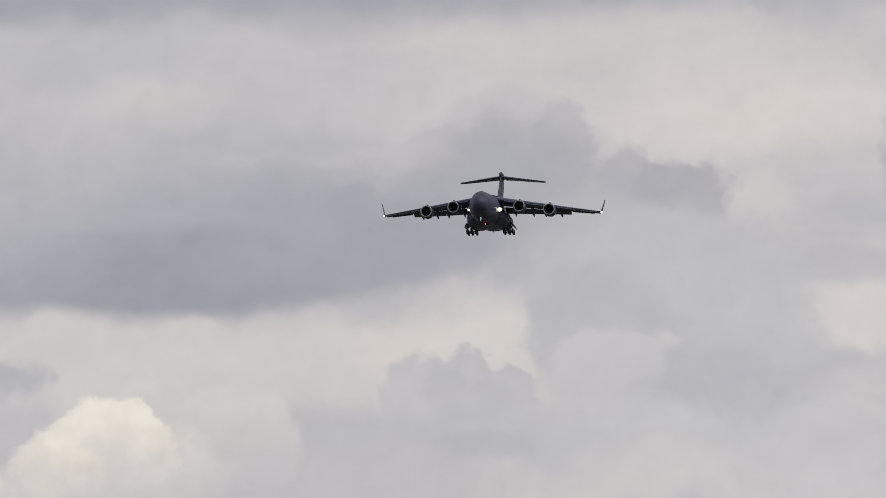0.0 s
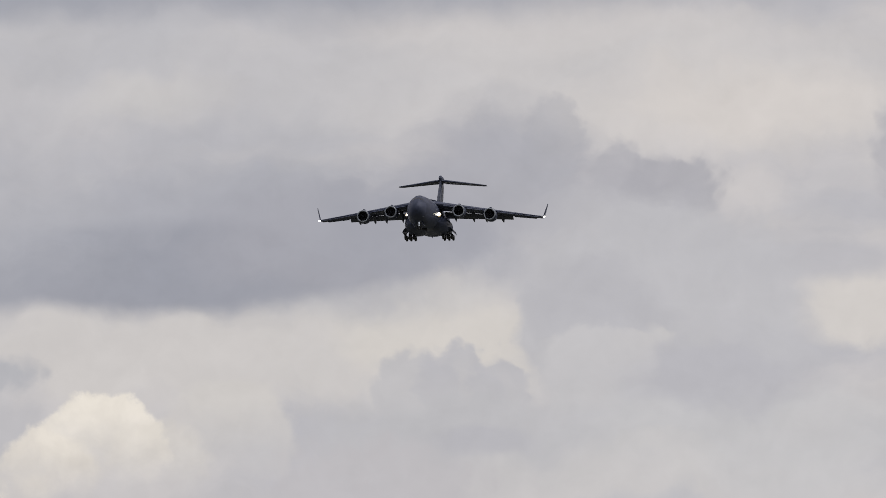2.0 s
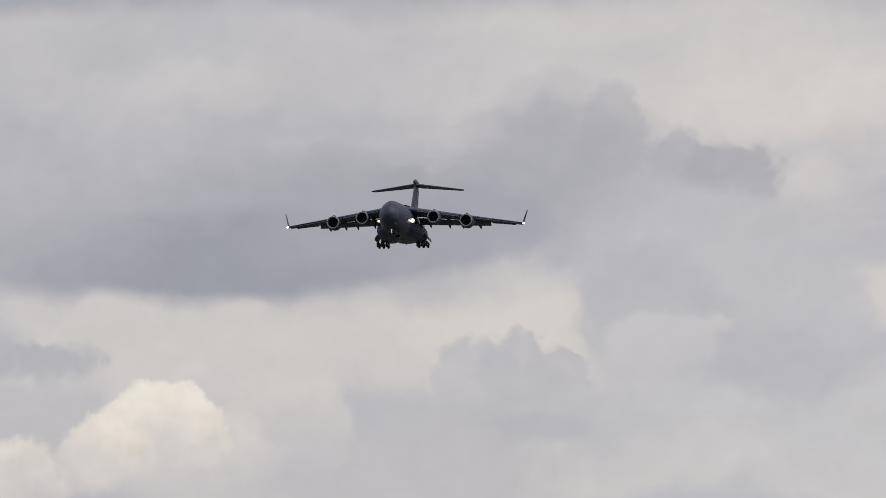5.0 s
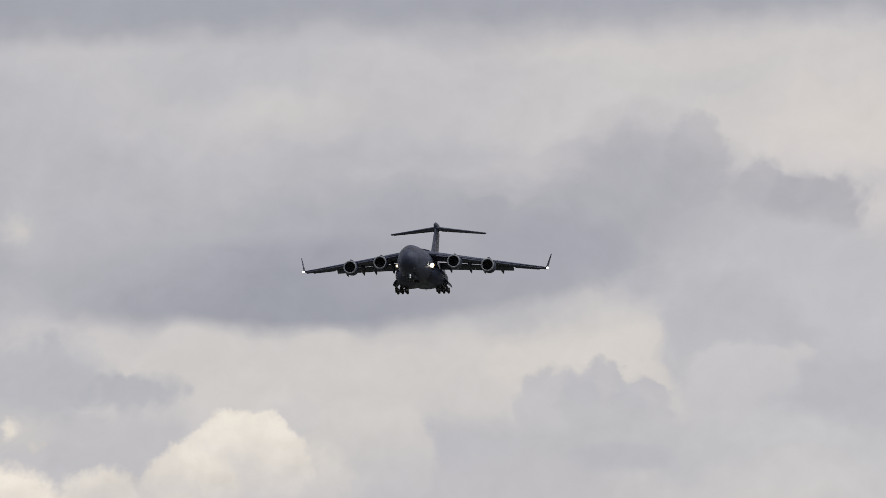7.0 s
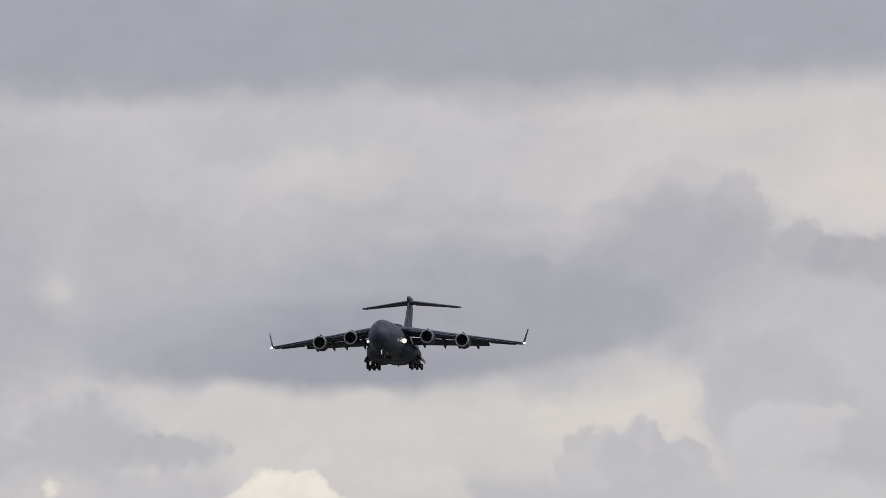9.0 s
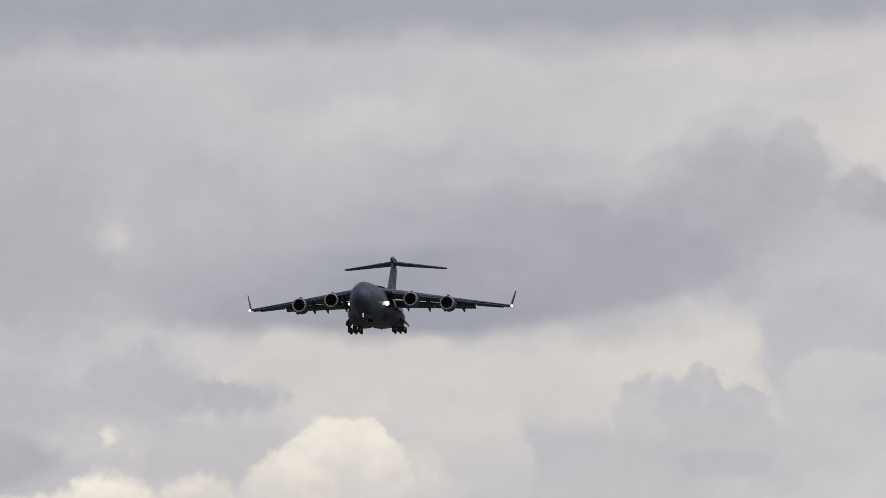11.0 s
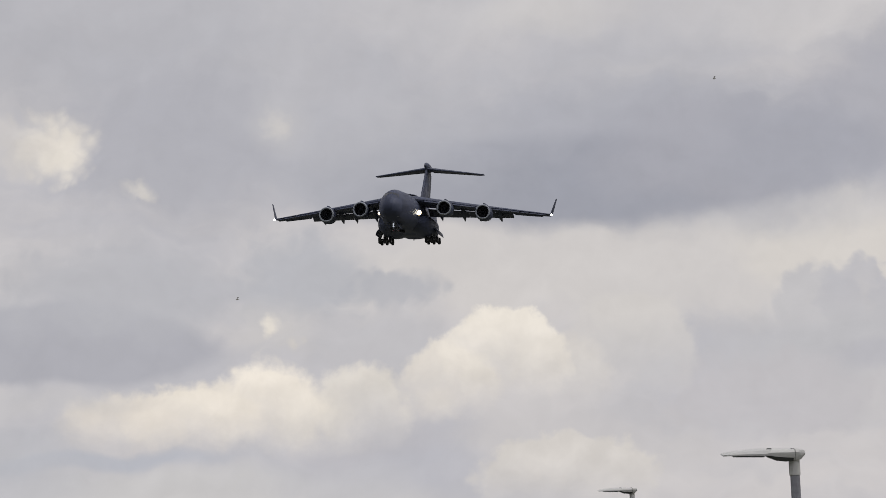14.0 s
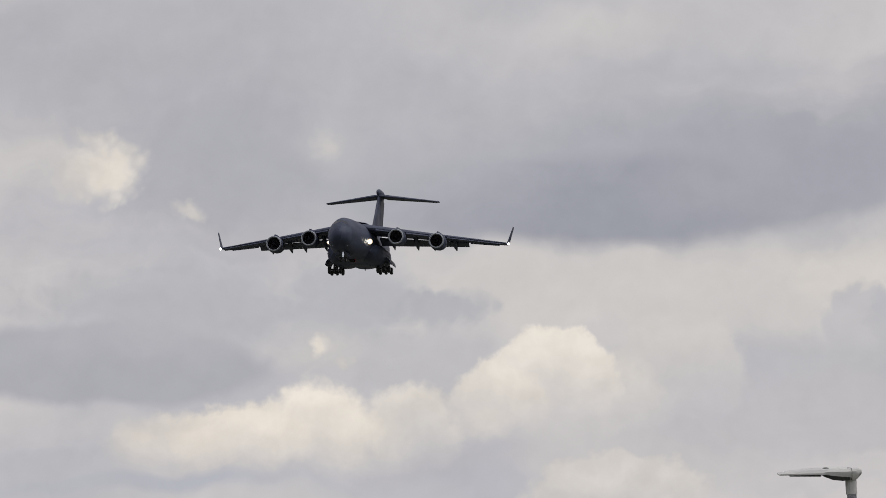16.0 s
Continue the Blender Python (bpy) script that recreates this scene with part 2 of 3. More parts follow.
    bank(2060, 800, 200, 45, (182, 183, 191), 0.75, 0.4)
    # low cumulus row
    bank(720, 510, 110, 85, (176, 177, 184), 0.85, 0.4, 0.4)
    bank(880, 545, 90, 36, (174, 175, 182), 0.8, 0.35, 0.35)
    bank(850, 640, 140, 70, (184, 183, 188), 0.75, 0.5)
    bank(1300, 650, 125, 112, (205, 201, 199), 0.9, 0.12, 0.25, fade=0.9, round=True)
    bank(1190, 610, 45, 60, (201, 197, 197), 0.8, 0.3, 0.5, fade=0.9)
    bank(985, 712, 95, 84, (221, 214, 206), 0.95, 0.14, 0.25, fade=1.0, round=True)
    bank(1178, 695, 92, 82, (211, 206, 202), 0.85, 0.2, 0.3, fade=1.0, round=True)
    bank(1085, 660, 115, 94, (227, 220, 211), 1.0, 0.08, 0.22, fade=1.0, round=True)
    bank(1150, 800, 260, 70, (193, 190, 192), 0.75, 0.5, 0.3)
    bank(850, 800, 170, 80, (181, 180, 187), 0.85, 0.4)
    bank(745, 785, 80, 72, (216, 210, 203), 0.85, 0.4, 0.3, fade=0.9, round=True)
    bank(833, 757, 84, 88, (217, 211, 204), 0.95, 0.14, 0.25, fade=1.0, round=True)
    bank(948, 745, 46, 30, (222, 215, 207), 0.6, 0.8, 0.4)
    bank(664, 757, 108, 86, (230, 222, 212), 1.0, 0.2, 0.3, fade=0.9, round=True)
    bank(533, 776, 128, 72, (227, 219, 209), 1.0, 0.18, 0.3, fade=0.9, round=True)
    bank(405, 788, 110, 60, (221, 213, 204), 0.95, 0.3, 0.3, fade=1.0, round=True)
    bank(280, 640, 290, 70, (170, 170, 178), 0.95, 0.14, calm=True)
    bank(200, 742, 210, 20, (194, 192, 194), 0.45, 0.5, calm=True)
    bank(400, 540, 260, 85, (179, 179, 185), 0.8, 0.5, 0.5)
    bank(470, 290, 220, 130, (172, 172, 180), 0.85, 0.45)
    bank(255, 290, 78, 56, (207, 202, 198), 0.8, 0.6, 0.6, 20)
    bank(292, 290, 56, 52, (227, 220, 211), 0.85, 0.7, 0.8, 20)
    bank(262, 268, 30, 24, (222, 215, 207), 0.6, 0.8, 0.7)
    bank(180, 270, 90, 40, (200, 196, 195), 0.45, 0.6, 0.6)
    bank(434, 362, 24, 15, (210, 205, 200), 0.75, 1.0, 0.4, round=True)
    bank(690, 240, 48, 40, (194, 192, 194), 0.5, 0.8)
    bank(680, 246, 18, 22, (204, 200, 198), 0.7, 1.0, 0.4, round=True)
    bank(678, 610, 58, 46, (199, 196, 195), 0.5, 0.8, 0.4)
    bank(668, 608, 15, 22, (228, 221, 212), 0.85, 0.9, 0.5, -25, round=True)
    bank(700, 640, 16, 14, (212, 206, 200), 0.7, 1.0, 0.6)
    bank(960, 850, 110, 36, (181, 181, 189), 0.7, 0.5, calm=True)
    bank(1193, 872, 168, 84, (208, 203, 199), 0.95, 0.1, 0.25, fade=0.9, round=True)
    bank(150, 830, 180, 60, (182, 182, 188), 0.7, 0.5)
    bank(560, 905, 330, 42, (196, 194, 195), 0.85, 0.4, calm=True)
    bank(320, 848, 260, 13, (176, 179, 189), 0.75, 0.6, calm=True)
    bank(760, 870, 160, 40, (187, 186, 191), 0.6, 0.5)
    bank(190, 880, 170, 60, (183, 183, 189), 0.6, 0.5, calm=True)
    # mottling at three sizes over everything, drawn out sideways
    long = n.vmath("MULTIPLY", soft, (0.55, 1.0, 1))
    fine = n.math("ADD", n.math("MULTIPLY", n.noise(long, 0.9, 7.0, 0.6), 0.6),
                  n.math("ADD", n.math("MULTIPLY", n.noise(lumpy, 2.6, 5.0, 0.6), 0.25), n.math("MULTIPLY", billow, 0.22)))
    gain = n.ramp(fine, 0.3, 0.72, 0.958, 1.042, False)
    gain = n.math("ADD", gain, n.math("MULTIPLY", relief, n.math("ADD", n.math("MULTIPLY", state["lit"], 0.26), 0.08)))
    col = n.vmath("SCALE", n.vmath("MULTIPLY", state["col"], (1.018, 1.016, 1.003)))
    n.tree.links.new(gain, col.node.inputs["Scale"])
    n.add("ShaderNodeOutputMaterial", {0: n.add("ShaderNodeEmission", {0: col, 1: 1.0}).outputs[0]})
    return m


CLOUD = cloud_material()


# ---- mesh tools ----
def part(name, bm, material, parent=None, label="", smooth=True):
    me = bpy.data.meshes.new(name)
    bmesh.ops.recalc_face_normals(bm, faces=bm.faces)
    for f in bm.faces:
        f.smooth = smooth
    bm.to_mesh(me)
    bm.free()
    me.materials.append(material)
    if smooth:
        me.set_sharp_from_angle(angle=radians(38))
    ob = new(name, me)
    if parent:
        ob.parent = parent
    return tagged(ob, label)


def loft(bm, rings, closed=True, caps=True):
    """Skin a row of rings of equally many points."""
    rows = [[bm.verts.new(p) for p in ring] for ring in rings]
    k = len(rows[0])
    for a, b in zip(rows, rows[1:]):
        for i in range(k if closed else k - 1):
            bm.faces.new((a[i], a[(i + 1) % k], b[(i + 1) % k], b[i]))
    if caps:
        bm.faces.new(rows[0])
        bm.faces.new(rows[-1][::-1])
    return bm


def turned(profile, n=28, axis="y", centre=(0, 0, 0), caps=True):
    """Body of revolution from (along, radius) pairs."""
    rings = []
    for s, r in profile:
        ring = []
        for i in range(n):
            a = 2 * math.pi * i / n
            c, d = r * math.cos(a), r * math.sin(a)
            p = {"y": (c, s, d), "x": (s, c, d), "z": (c, d, s)}[axis]
            ring.append(tuple(p[j] + centre[j] for j in range(3)))
        rings.append(ring)
    return loft(bmesh.new(), rings, caps=caps)


def rod(a, b, r0, r1=None, n=12):
    """A straight tapered bar between two points."""
    a, b = Vector(a), Vector(b)
    q = (b - a).to_track_quat("Z", "Y")
    r1 = r0 if r1 is None else r1
    rings = []
    for p, r in ((a, r0), (b, r1)):
        rings.append([p + q @ Vector((r * math.cos(2 * math.pi * i / n), r * math.sin(2 * math.pi * i / n), 0)) for i in range(n)])
    return loft(bmesh.new(), rings)


def box(x0, x1, y0, y1, z0, z1, bevel=0.0):
    bm = bmesh.new()
    bmesh.ops.create_cube(bm, size=1)
    for v in bm.verts:
        v.co = Vector(((x0 + x1) / 2 + v.co.x * (x1 - x0), (y0 + y1) / 2 + v.co.y * (y1 - y0), (z0 + z1) / 2 + v.co.z * (z1 - z0)))
    if bevel:
        bmesh.ops.bevel(bm, geom=bm.edges[:], offset=bevel, segments=2, affect="EDGES")
    return bm


def foil(le, chord, thick, droop=0.0, n=14, upright=False):
    """Aerofoil ring: leading edge point, chord running aft (-y), thickness up z (or across x for an upright fin)."""
    ring = []
    xs = [0.5 * (1 - math.cos(math.pi * i / n)) for i in range(n + 1)]
    half = lambda u: thick * 5 * (0.2969 * math.sqrt(u) - 0.126 * u - 0.3516 * u * u + 0.2843 * u ** 3 - 0.1015 * u ** 4)
    for side, row in ((1, xs), (-1, xs[-2:0:-1])):
        for u in row:
            h = side * (half(u) + 0.004) * chord
            if upright:
                ring.append((le[0] + h, le[1] - u * chord, le[2]))
            else:
                camber = 0.03 * chord * math.sin(math.pi * u) - droop * chord * u
                ring.append((le[0], le[1] - u * chord, le[2] + h + camber))
    return ring


def mirrored(rings):
    return [[(-x, y, z) for x, y, z in ring] for ring in rings]


# ---- the ground: one sheet of rough grass with a low bank under the eye ----
def ground():
    bm = bmesh.new()
    rings = []
    for r in (0.5, 3, 6, 9, 13, 18, 25, 35, 60, 120, 250, 500, 1000, 2000, 3500, 6000):
        rings.append([(r * math.cos(a), r * math.sin(a), 2.3 * (1 - min(1, max(0, (r - 3) / 22)) ** 2 * (3 - 2 * min(1, max(0, (r - 3) / 22)))))
                      for a in (2 * math.pi * i / 72 for i in range(72))])
    loft(bm, rings, caps=False)
    bm.faces.new([v for v in bm.verts][:72])
    g = part("ground", bm, surface("rough_grass", (0.075, 0.082, 0.06), 0.9, grain=6.0, stain=0.15, depth=0.35, bump=0.6,
                                   other=(0.085, 0.078, 0.06)))
    tagged(g, "rough green and brown grass field with a low bank", "ground", kind="structure")


ground()


# ---- the sky's clouds, far behind everything ----
def clouds():
    """A curved sheet 4.9 km off, in the space of the eye; its map runs with the leaning picture."""
    lean = radians(3.3)
    right, up = (math.cos(lean), -math.sin(lean)), (-math.sin(lean), -math.cos(lean))
    bm = bmesh.new()
    layer = bm.loops.layers.uv.new("UVMap")
    cols, rows, step = range(-64, 73), range(-6, 57), 0.25
    grid, maps = {}, {}
    for i in cols:
        for j in rows:
            v = bm.verts.new(way(i * step, j * step) * 4900.0)
            u, w = radians(i * step) * FOCAL, radians(j * step) * FOCAL - 981.5
            grid[i, j] = v
            maps[v] = ((784 + u * right[0] + w * up[0]) / 100, (441 + u * right[1] + w * up[1]) / 100)
    for i in cols[:-1]:
        for j in rows[:-1]:
            f = bm.faces.new((grid[i, j], grid[i + 1, j], grid[i + 1, j + 1], grid[i, j + 1]))
            for loop in f.loops:
                loop[layer].uv = maps[loop.vert]
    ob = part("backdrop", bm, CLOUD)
    return tagged(ob, "grey broken overcast with cream cumulus tops, slowly drifting", "sky", kind="structure")


backdrop = clouds()


# ---- the aircraft: x to its starboard, y forward, z up; s is metres aft of the nose ----
def at(x, s, z):
    return (x, 25.0 - s, z)


# (metres aft of the nose, half width, top, foot) along the body
BODY = ((0.0, 0.06, -0.78, -0.9), (0.25, 0.8, -0.05, -1.6), (0.8, 1.3, 0.5, -2.1), (1.7, 1.72, 1.1, -2.55),
        (2.8, 2.05, 1.7, -2.9), (3.8, 2.27, 2.2, -3.1), (5.2, 2.5, 2.62, -3.25), (7.0, 2.76, 2.88, -3.38),
        (9.5, 3.07, 3.02, -3.43), (12.5, 3.32, 3.08, -3.43), (16, 3.42, 3.12, -3.43), (33, 3.42, 3.2, -3.4), (37, 3.3, 3.25, -2.8),
        (41, 2.85, 3.25, -1.7), (45, 2.15, 3.25, -0.4), (49, 1.35, 2.95, 0.8), (52.3, 0.5, 2.6, 1.7), (53, 0.1, 2.4, 2.1))


def crown(s):
    """How pointed the upper half of the body is: more so at the nose."""
    return 1.16 - 0.19 * min(1, max(0, (s - 6) / 8))


def skin(x, s):
    """Height of the body's upper skin at x, s metres aft of the nose."""
    w, top, foot = (float(np.interp(s, [b[0] for b in BODY], [b[k] for b in BODY])) for k in (1, 2, 3))
    c = min(1, abs(x) / w) ** (1 / crown(s))
    return (top + foot) / 2 + (top - foot) / 2 * math.sqrt(1 - c * c) ** crown(s)


def fuselage_rings():
    for s, w, top, foot in BODY:
        zc, h = (top + foot) / 2, (top - foot) / 2
        ring = []
        for i in range(40):
            a = 2 * math.pi * i / 40
            c, d = math.cos(a), math.sin(a)
            k = crown(s) if d > 0 else 0.8
            ring.append(at(w * math.copysign(abs(c) ** k, c), s, zc + h * math.copysign(abs(d) ** k, d)))
        yield ring


def wing_le(x):
    """Leading edge of the wing at span station x: (s, z, chord)."""
    u = (x - 2.5) / 22.6
    return 15.0 + 14.6 * u, 1.95 - 1.55 * u, 10.6 - 7.3 * u


def aircraft():
    plane = tagged(new("cargo_aircraft"), "dark grey four-engined cargo jet descending, landing gear and flaps down", "aeroplane")
    body = part("fuselage", loft(bmesh.new(), list(fuselage_rings())), GREY, plane, "rounded grey fuselage with upswept tail")
    # wing box fairing on the back
    rings = []
    for s, w, h in ((14.5, 0.2, 0.02), (16, 1.7, 0.12), (18, 2.4, 0.25), (23, 2.6, 0.3), (28, 2.2, 0.2), (32, 0.3, 0.02)):
        rings.append([at(w * math.cos(math.pi * i / 14), s, 2.95 + (h + 0.1) * math.sin(math.pi * i / 14)) for i in range(15)])
    part("wing_box_fairing", loft(bmesh.new(), rings), GREY, body)
    # windscreen: six panes lying on the nose
    for x0, x1 in ((-1.75, -1.2), (-1.1, -0.62), (-0.54, -0.04), (0.04, 0.54), (0.62, 1.1), (1.2, 1.75)):
        bm = bmesh.new()
        quad = []
        for x, low in ((x0, 1), (x1, 1), (x1, 0), (x0, 0)):
            s = (2.6 if low else 3.4) + 0.28 * x * x
            quad.append(Vector(at(x, s, skin(x, s) + 0.02)))
        inner = [p + Vector((0, -0.05, -0.08)) for p in quad]
        loft(bm, [quad, inner])
        part("cockpit_window", bm, GLASS, body, "dark cockpit pane", smooth=False)
    for x in (-1.15, 1.15):
        bm = turned([(-0.12, 0.02), (-0.1, 0.14), (0.1, 0.14), (0.12, 0.02)], 12, "z", at(x, 9.0, -3.42))
        part("antenna", bm, DARKGREY, body)
    part("antenna", box(-0.04, 0.04, 25 - 12.6, 25 - 12.0, -3.85, -3.38), DARKGREY, body)
    part("antenna", box(-0.04, 0.04, 25 - 31.6, 25 - 31.0, -3.8, -3.36), DARKGREY, body)

    for side in (1, -1):
        flip = (lambda r: r) if side > 0 else mirrored
        pt = lambda x, s, z: at(side * x, s, z)
        # wing with a blunt tip
        rings = []
        for x in (1.0, 3.2, 6, 9, 12, 15, 18, 21, 24, 25.0):
            s, z, c = wing_le(x)
            rings.append(foil(at(x, s, z), c, 0.125 - 0.002 * x, 0.03))
        wing = part("wing", loft(bmesh.new(), flip(rings)), GREY, plane, "swept grey wing drooping towards the tip")
        # drooped leading edge slats
        for a, b in ((4.2, 6.6), (9.0, 13.0), (15.6, 20.0), (20.2, 24.6)):
            rings = []
            for x in (a, b):
                s, z, c = wing_le(x)
                rings.append(foil(at(x, s - 0.35, z - 0.3), 0.12 * c, 0.17, -0.3, 8))
            part("slat", loft(bmesh.new(), flip(rings)), GREY, wing)
        # winglet
        rings = []
        for u in (0, 0.12, 0.5, 1.0):
            ring = []
            s, z, c = wing_le(25.0)
            for x, y, zz in foil((0, 0, 0), (3.0, 2.7, 2.1, 1.3)[(0, 0.12, 0.5, 1.0).index(u)], 0.09, 0, 8):
                ring.append((25.25 + 0.8 * u + 0.8 * zz, 25 - (s + 0.2 + 1.7 * u) + y, z + 3.0 * u + 0.1 * zz))
            rings.append(ring)
        part("winglet", loft(bmesh.new(), flip(rings)), GREY, wing)
        # slotted flaps hang below the trailing edge with a gap
        for a, b in ((3.6, 10.66), (10.7, 18.4)):
            rings = []
            for x in (a, (a + b) / 2, b):
                s, z, c = wing_le(x)
                te = s + c * 0.84
                zt = z - c * 0.045
                rings.append(foil(at(x, te + 0.35, zt - 0.34 + 0.02 * x), 0.27 * c, 0.12, 0.42, 8))
            part("flap", loft(bmesh.new(), flip(rings)), DARKGREY, wing, "lowered slotted flap")
        part("aileron", loft(bmesh.new(), flip([foil(at(x, wing_le(x)[0] + wing_le(x)[2] * 0.8, wing_le(x)[1] - 0.15), wing_le(x)[2] * 0.26, 0.1, 0.12, 8)
                                               for x in (18.7, 23.6)])), GREY, wing)
        for x in (7.9, 14.3):
            s, z, c = wing_le(x)
            part("flap_bracket", box(min(side * x - 0.09, side * x + 0.09), max(side * x - 0.09, side * x + 0.09), 25 - s - c * 0.98, 25 - s - c * 0.7,
                                     z - c * 0.045 - 0.8, z - c * 0.03), DARKGREY, wing)
        # flap track fairings
        for x, deep in ((6.0, 2.3), (9.9, 2.05), (12.6, 1.85), (16.2, 1.6)):
            s, z, c = wing_le(x)
            te = s + c
            rings = []
            for u, r in ((0, 0.05), (0.12, 0.8), (0.35, 1.05), (0.65, 0.8), (0.88, 0.4), (1, 0.06)):
                y, zc = 25 - (s + c * 0.55 + u * 4.4), z - 0.45 + 0.02 * x - u * (deep - 0.1)
                rings.append([(x + 0.4 * r * math.cos(q), y, zc + 0.5 * r * math.sin(q)) for q in (2 * math.pi * i / 12 for i in range(12))])
            part("flap_fairing", loft(bmesh.new(), flip(rings)), DARKGREY, wing, "pointed fairing under the flap")
        # tip light in its clear cap
        s, z, c = wing_le(25.0)
        part("tip_light", turned([(-0.26, 0.02), (-0.18, 0.15), (0, 0.21), (0.18, 0.15), (0.26, 0.02)], 14, "y", pt(25.42, s + 0.75, z - 0.05)),
             TIPBRIGHT if side > 0 else TIPLIGHT, wing, "white wing tip light")
        # engines
        for x, s0, z0 in ((7.65, 16.3, 0.45), (14.3, 19.4, -0.05)):
            c0 = pt(x, s0, z0)
            nac = part("engine", turned([(-0.02, 1.2), (-0.15, 1.33), (-0.9, 1.47), (-2.2, 1.5), (-4.2, 1.32), (-5.4, 1.12), (-5.4, 1.02), (-3.6, 1.1),
                                         (-1.4, 1.12), (-0.3, 1.1), (-0.02, 1.16)], 36, "y", c0, caps=False), GREY, plane, "grey turbofan nacelle")
            part("intake_lip", turned([(-0.22, 1.365), (-0.08, 1.35), (0.06, 1.27), (0.08, 1.2), (0.03, 1.12), (-0.1, 1.07), (-0.35, 1.06)], 36, "y", c0, caps=False),
                 LIP, nac, "pale worn metal intake ring")
            part("fan_disc", turned([(-1.0, 1.1), (-1.06, 1.1), (-1.1, 0.3)], 30, "y", c0), FAN, nac)
            part("spinner", turned([(-0.35, 0.02), (-0.5, 0.14), (-0.75, 0.26), (-1.02, 0.34)], 18, "y", c0), FAN, nac)
            for k in range(20):
                a = 2 * math.pi * k / 20
                bm = bmesh.new()
                u, v = Vector((math.cos(a), 0, math.sin(a))), Vector((-math.sin(a), 0, math.cos(a)))
                o = Vector(c0)
                rings = []
                for r, w in ((0.3, 0.07), (0.7, 0.12), (1.08, 0.16)):
                    m0 = o + u * r
                    rings.append([m0 + v * w + Vector((0, -0.95, 0)), m0 - v * w + Vector((0, -0.78, 0)), m0 - v * w + Vector((0, -0.8, 0)), m0 + v * w + Vector((0, -0.97, 0))])
                part("fan_blade", loft(bm, rings), HOT, nac, smooth=False)
            part("core_nozzle", turned([(-4.6, 0.85), (-6.2, 0.72), (-7.0, 0.55), (-7.0, 0.5), (-6.0, 0.3)], 24, "y", c0), HOT, nac)
            # pylon
            sw, zw, cw = wing_le(x)
            rings = []
            for zz, sa, sb, w in ((z0 + 1.25, s0 + 0.9, s0 + 6.2, 0.42), (z0 + 1.75, s0 + 1.3, s0 + 7.4, 0.4), (zw + 0.25, sw - 0.9, sw + cw * 0.5, 0.36)):
                rings.append([(x + w * q * 0.5, 25 - (sa + (sb - sa) * u), zz) for q, u in ((0, 0), (1, 0.12), (1, 0.7), (0, 1), (-1, 0.7), (-1, 0.12))])
            part("pylon", loft(bmesh.new(), flip(rings)), GREY, nac)
            part("strake", box(side * (x - 1.6) - 0.02, side * (x - 1.6) + 0.02, 25 - s0 - 2.6, 25 - s0 - 1.2, z0 + 0.75, z0 + 1.25), GREY, nac)
        # landing gear pod
        rings = []
        for s, r in ((16.0, 0.05), (17.2, 0.62), (19.2, 0.92), (22, 1.0), (29, 1.0), (33, 0.7), (36.5, 0.08)):
            rings.append([(2.9 + 2.05 * r * math.copysign(abs(math.cos(q)) ** 0.8, math.cos(q)), 25 - s, -2.0 + 1.75 * r * math.copysign(abs(math.sin(q)) ** 0.8, math.sin(q))) for q in (2 * math.pi * i / 20 for i in range(20))])
        pod = part("gear_pod", loft(bmesh.new(), flip(rings)), GREY, plane, "bulged landing gear pod")
        # two legs a side, three wheels on each
        for s in (24.4, 27.2):
            leg = part("main_gear", rod(pt(4.3, s, -2.8), pt(4.45, s, -4.45), 0.2, 0.17), STEEL, plane, "main landing gear leg with three wheels")
            part("axle", rod(pt(3.2, s, -4.4), pt(5.3, s, -4.4), 0.12), STEEL, leg)
            part("drag_strut", rod(pt(4.3, s + 1.3, -3.2), pt(4.4, s, -4.3), 0.09), STEEL, leg)
            for x in (3.3, 4.3, 5.25):
                w = part("wheel", turned([(-0.22, 0.3), (-0.24, 0.48), (-0.17, 0.6), (0, 0.64), (0.17, 0.6), (0.24, 0.48), (0.22, 0.3)], 22, "x", pt(x, s, -4.4)), TYRE, leg, "black tyre")
                part("hub", turned([(-0.25, 0.1), (-0.23, 0.3), (0.23, 0.3), (0.25, 0.1)], 14, "x", pt(x, s, -4.4)), STEEL, w)
        # open doors stand out from the pod
        bm = bmesh.new()
        loft(bm, [[pt(4.6, s, -2.2), pt(5.15, s, -2.45), pt(5.6, s, -2.95), pt(5.8, s, -3.6), pt(5.68, s, -3.6), pt(5.45, s, -3.0), pt(5.0, s, -2.6), pt(4.5, s, -2.35)]
                  for s in (22.8, 29.0)])
        part("gear_door", bm, GREY, pod, "open gear door")
        # landing light blister on the flank
        spot, lens = 3.62, 0.38 if side < 0 else 0.2
        bl = part("light_housing", turned([(-1.2, 0.05), (-0.6, 0.36), (0.0, 0.5), (0.25, 0.48), (0.25, 0.4)], 18, "y", pt(spot, 13.4, -0.72)), GREY, body)
        part("landing_light", turned([(0.2, lens), (0.34, 0.9 * lens), (0.42, 0.55 * lens), (0.44, 0.02)], 18, "y", pt(spot, 13.4, -0.72)), LANDING if side < 0 else FAINT, bl,
             "lit landing light")
        # glowing ring added round the lens to imitate its glare
        part("glare_ring", turned([(0.2, lens), (0.28, lens + 0.1), (0.24, lens + 0.12)], 18, "y", pt(spot, 13.4, -0.72), caps=False), HALO, bl, "glowing ring for the landing light's yellow glare")
        # tailplane half
        rings = [foil(at(x, 46.5 + 0.455 * x, 11.05 - 0.075 * x), 5.6 - 0.36 * x, 0.1, 0, 10) for x in (0.1, 3, 6.5, 9.7, 9.95)]
        tail = part("tailplane", loft(bmesh.new(), flip(rings)), GREY, plane, "tailplane on top of the fin")
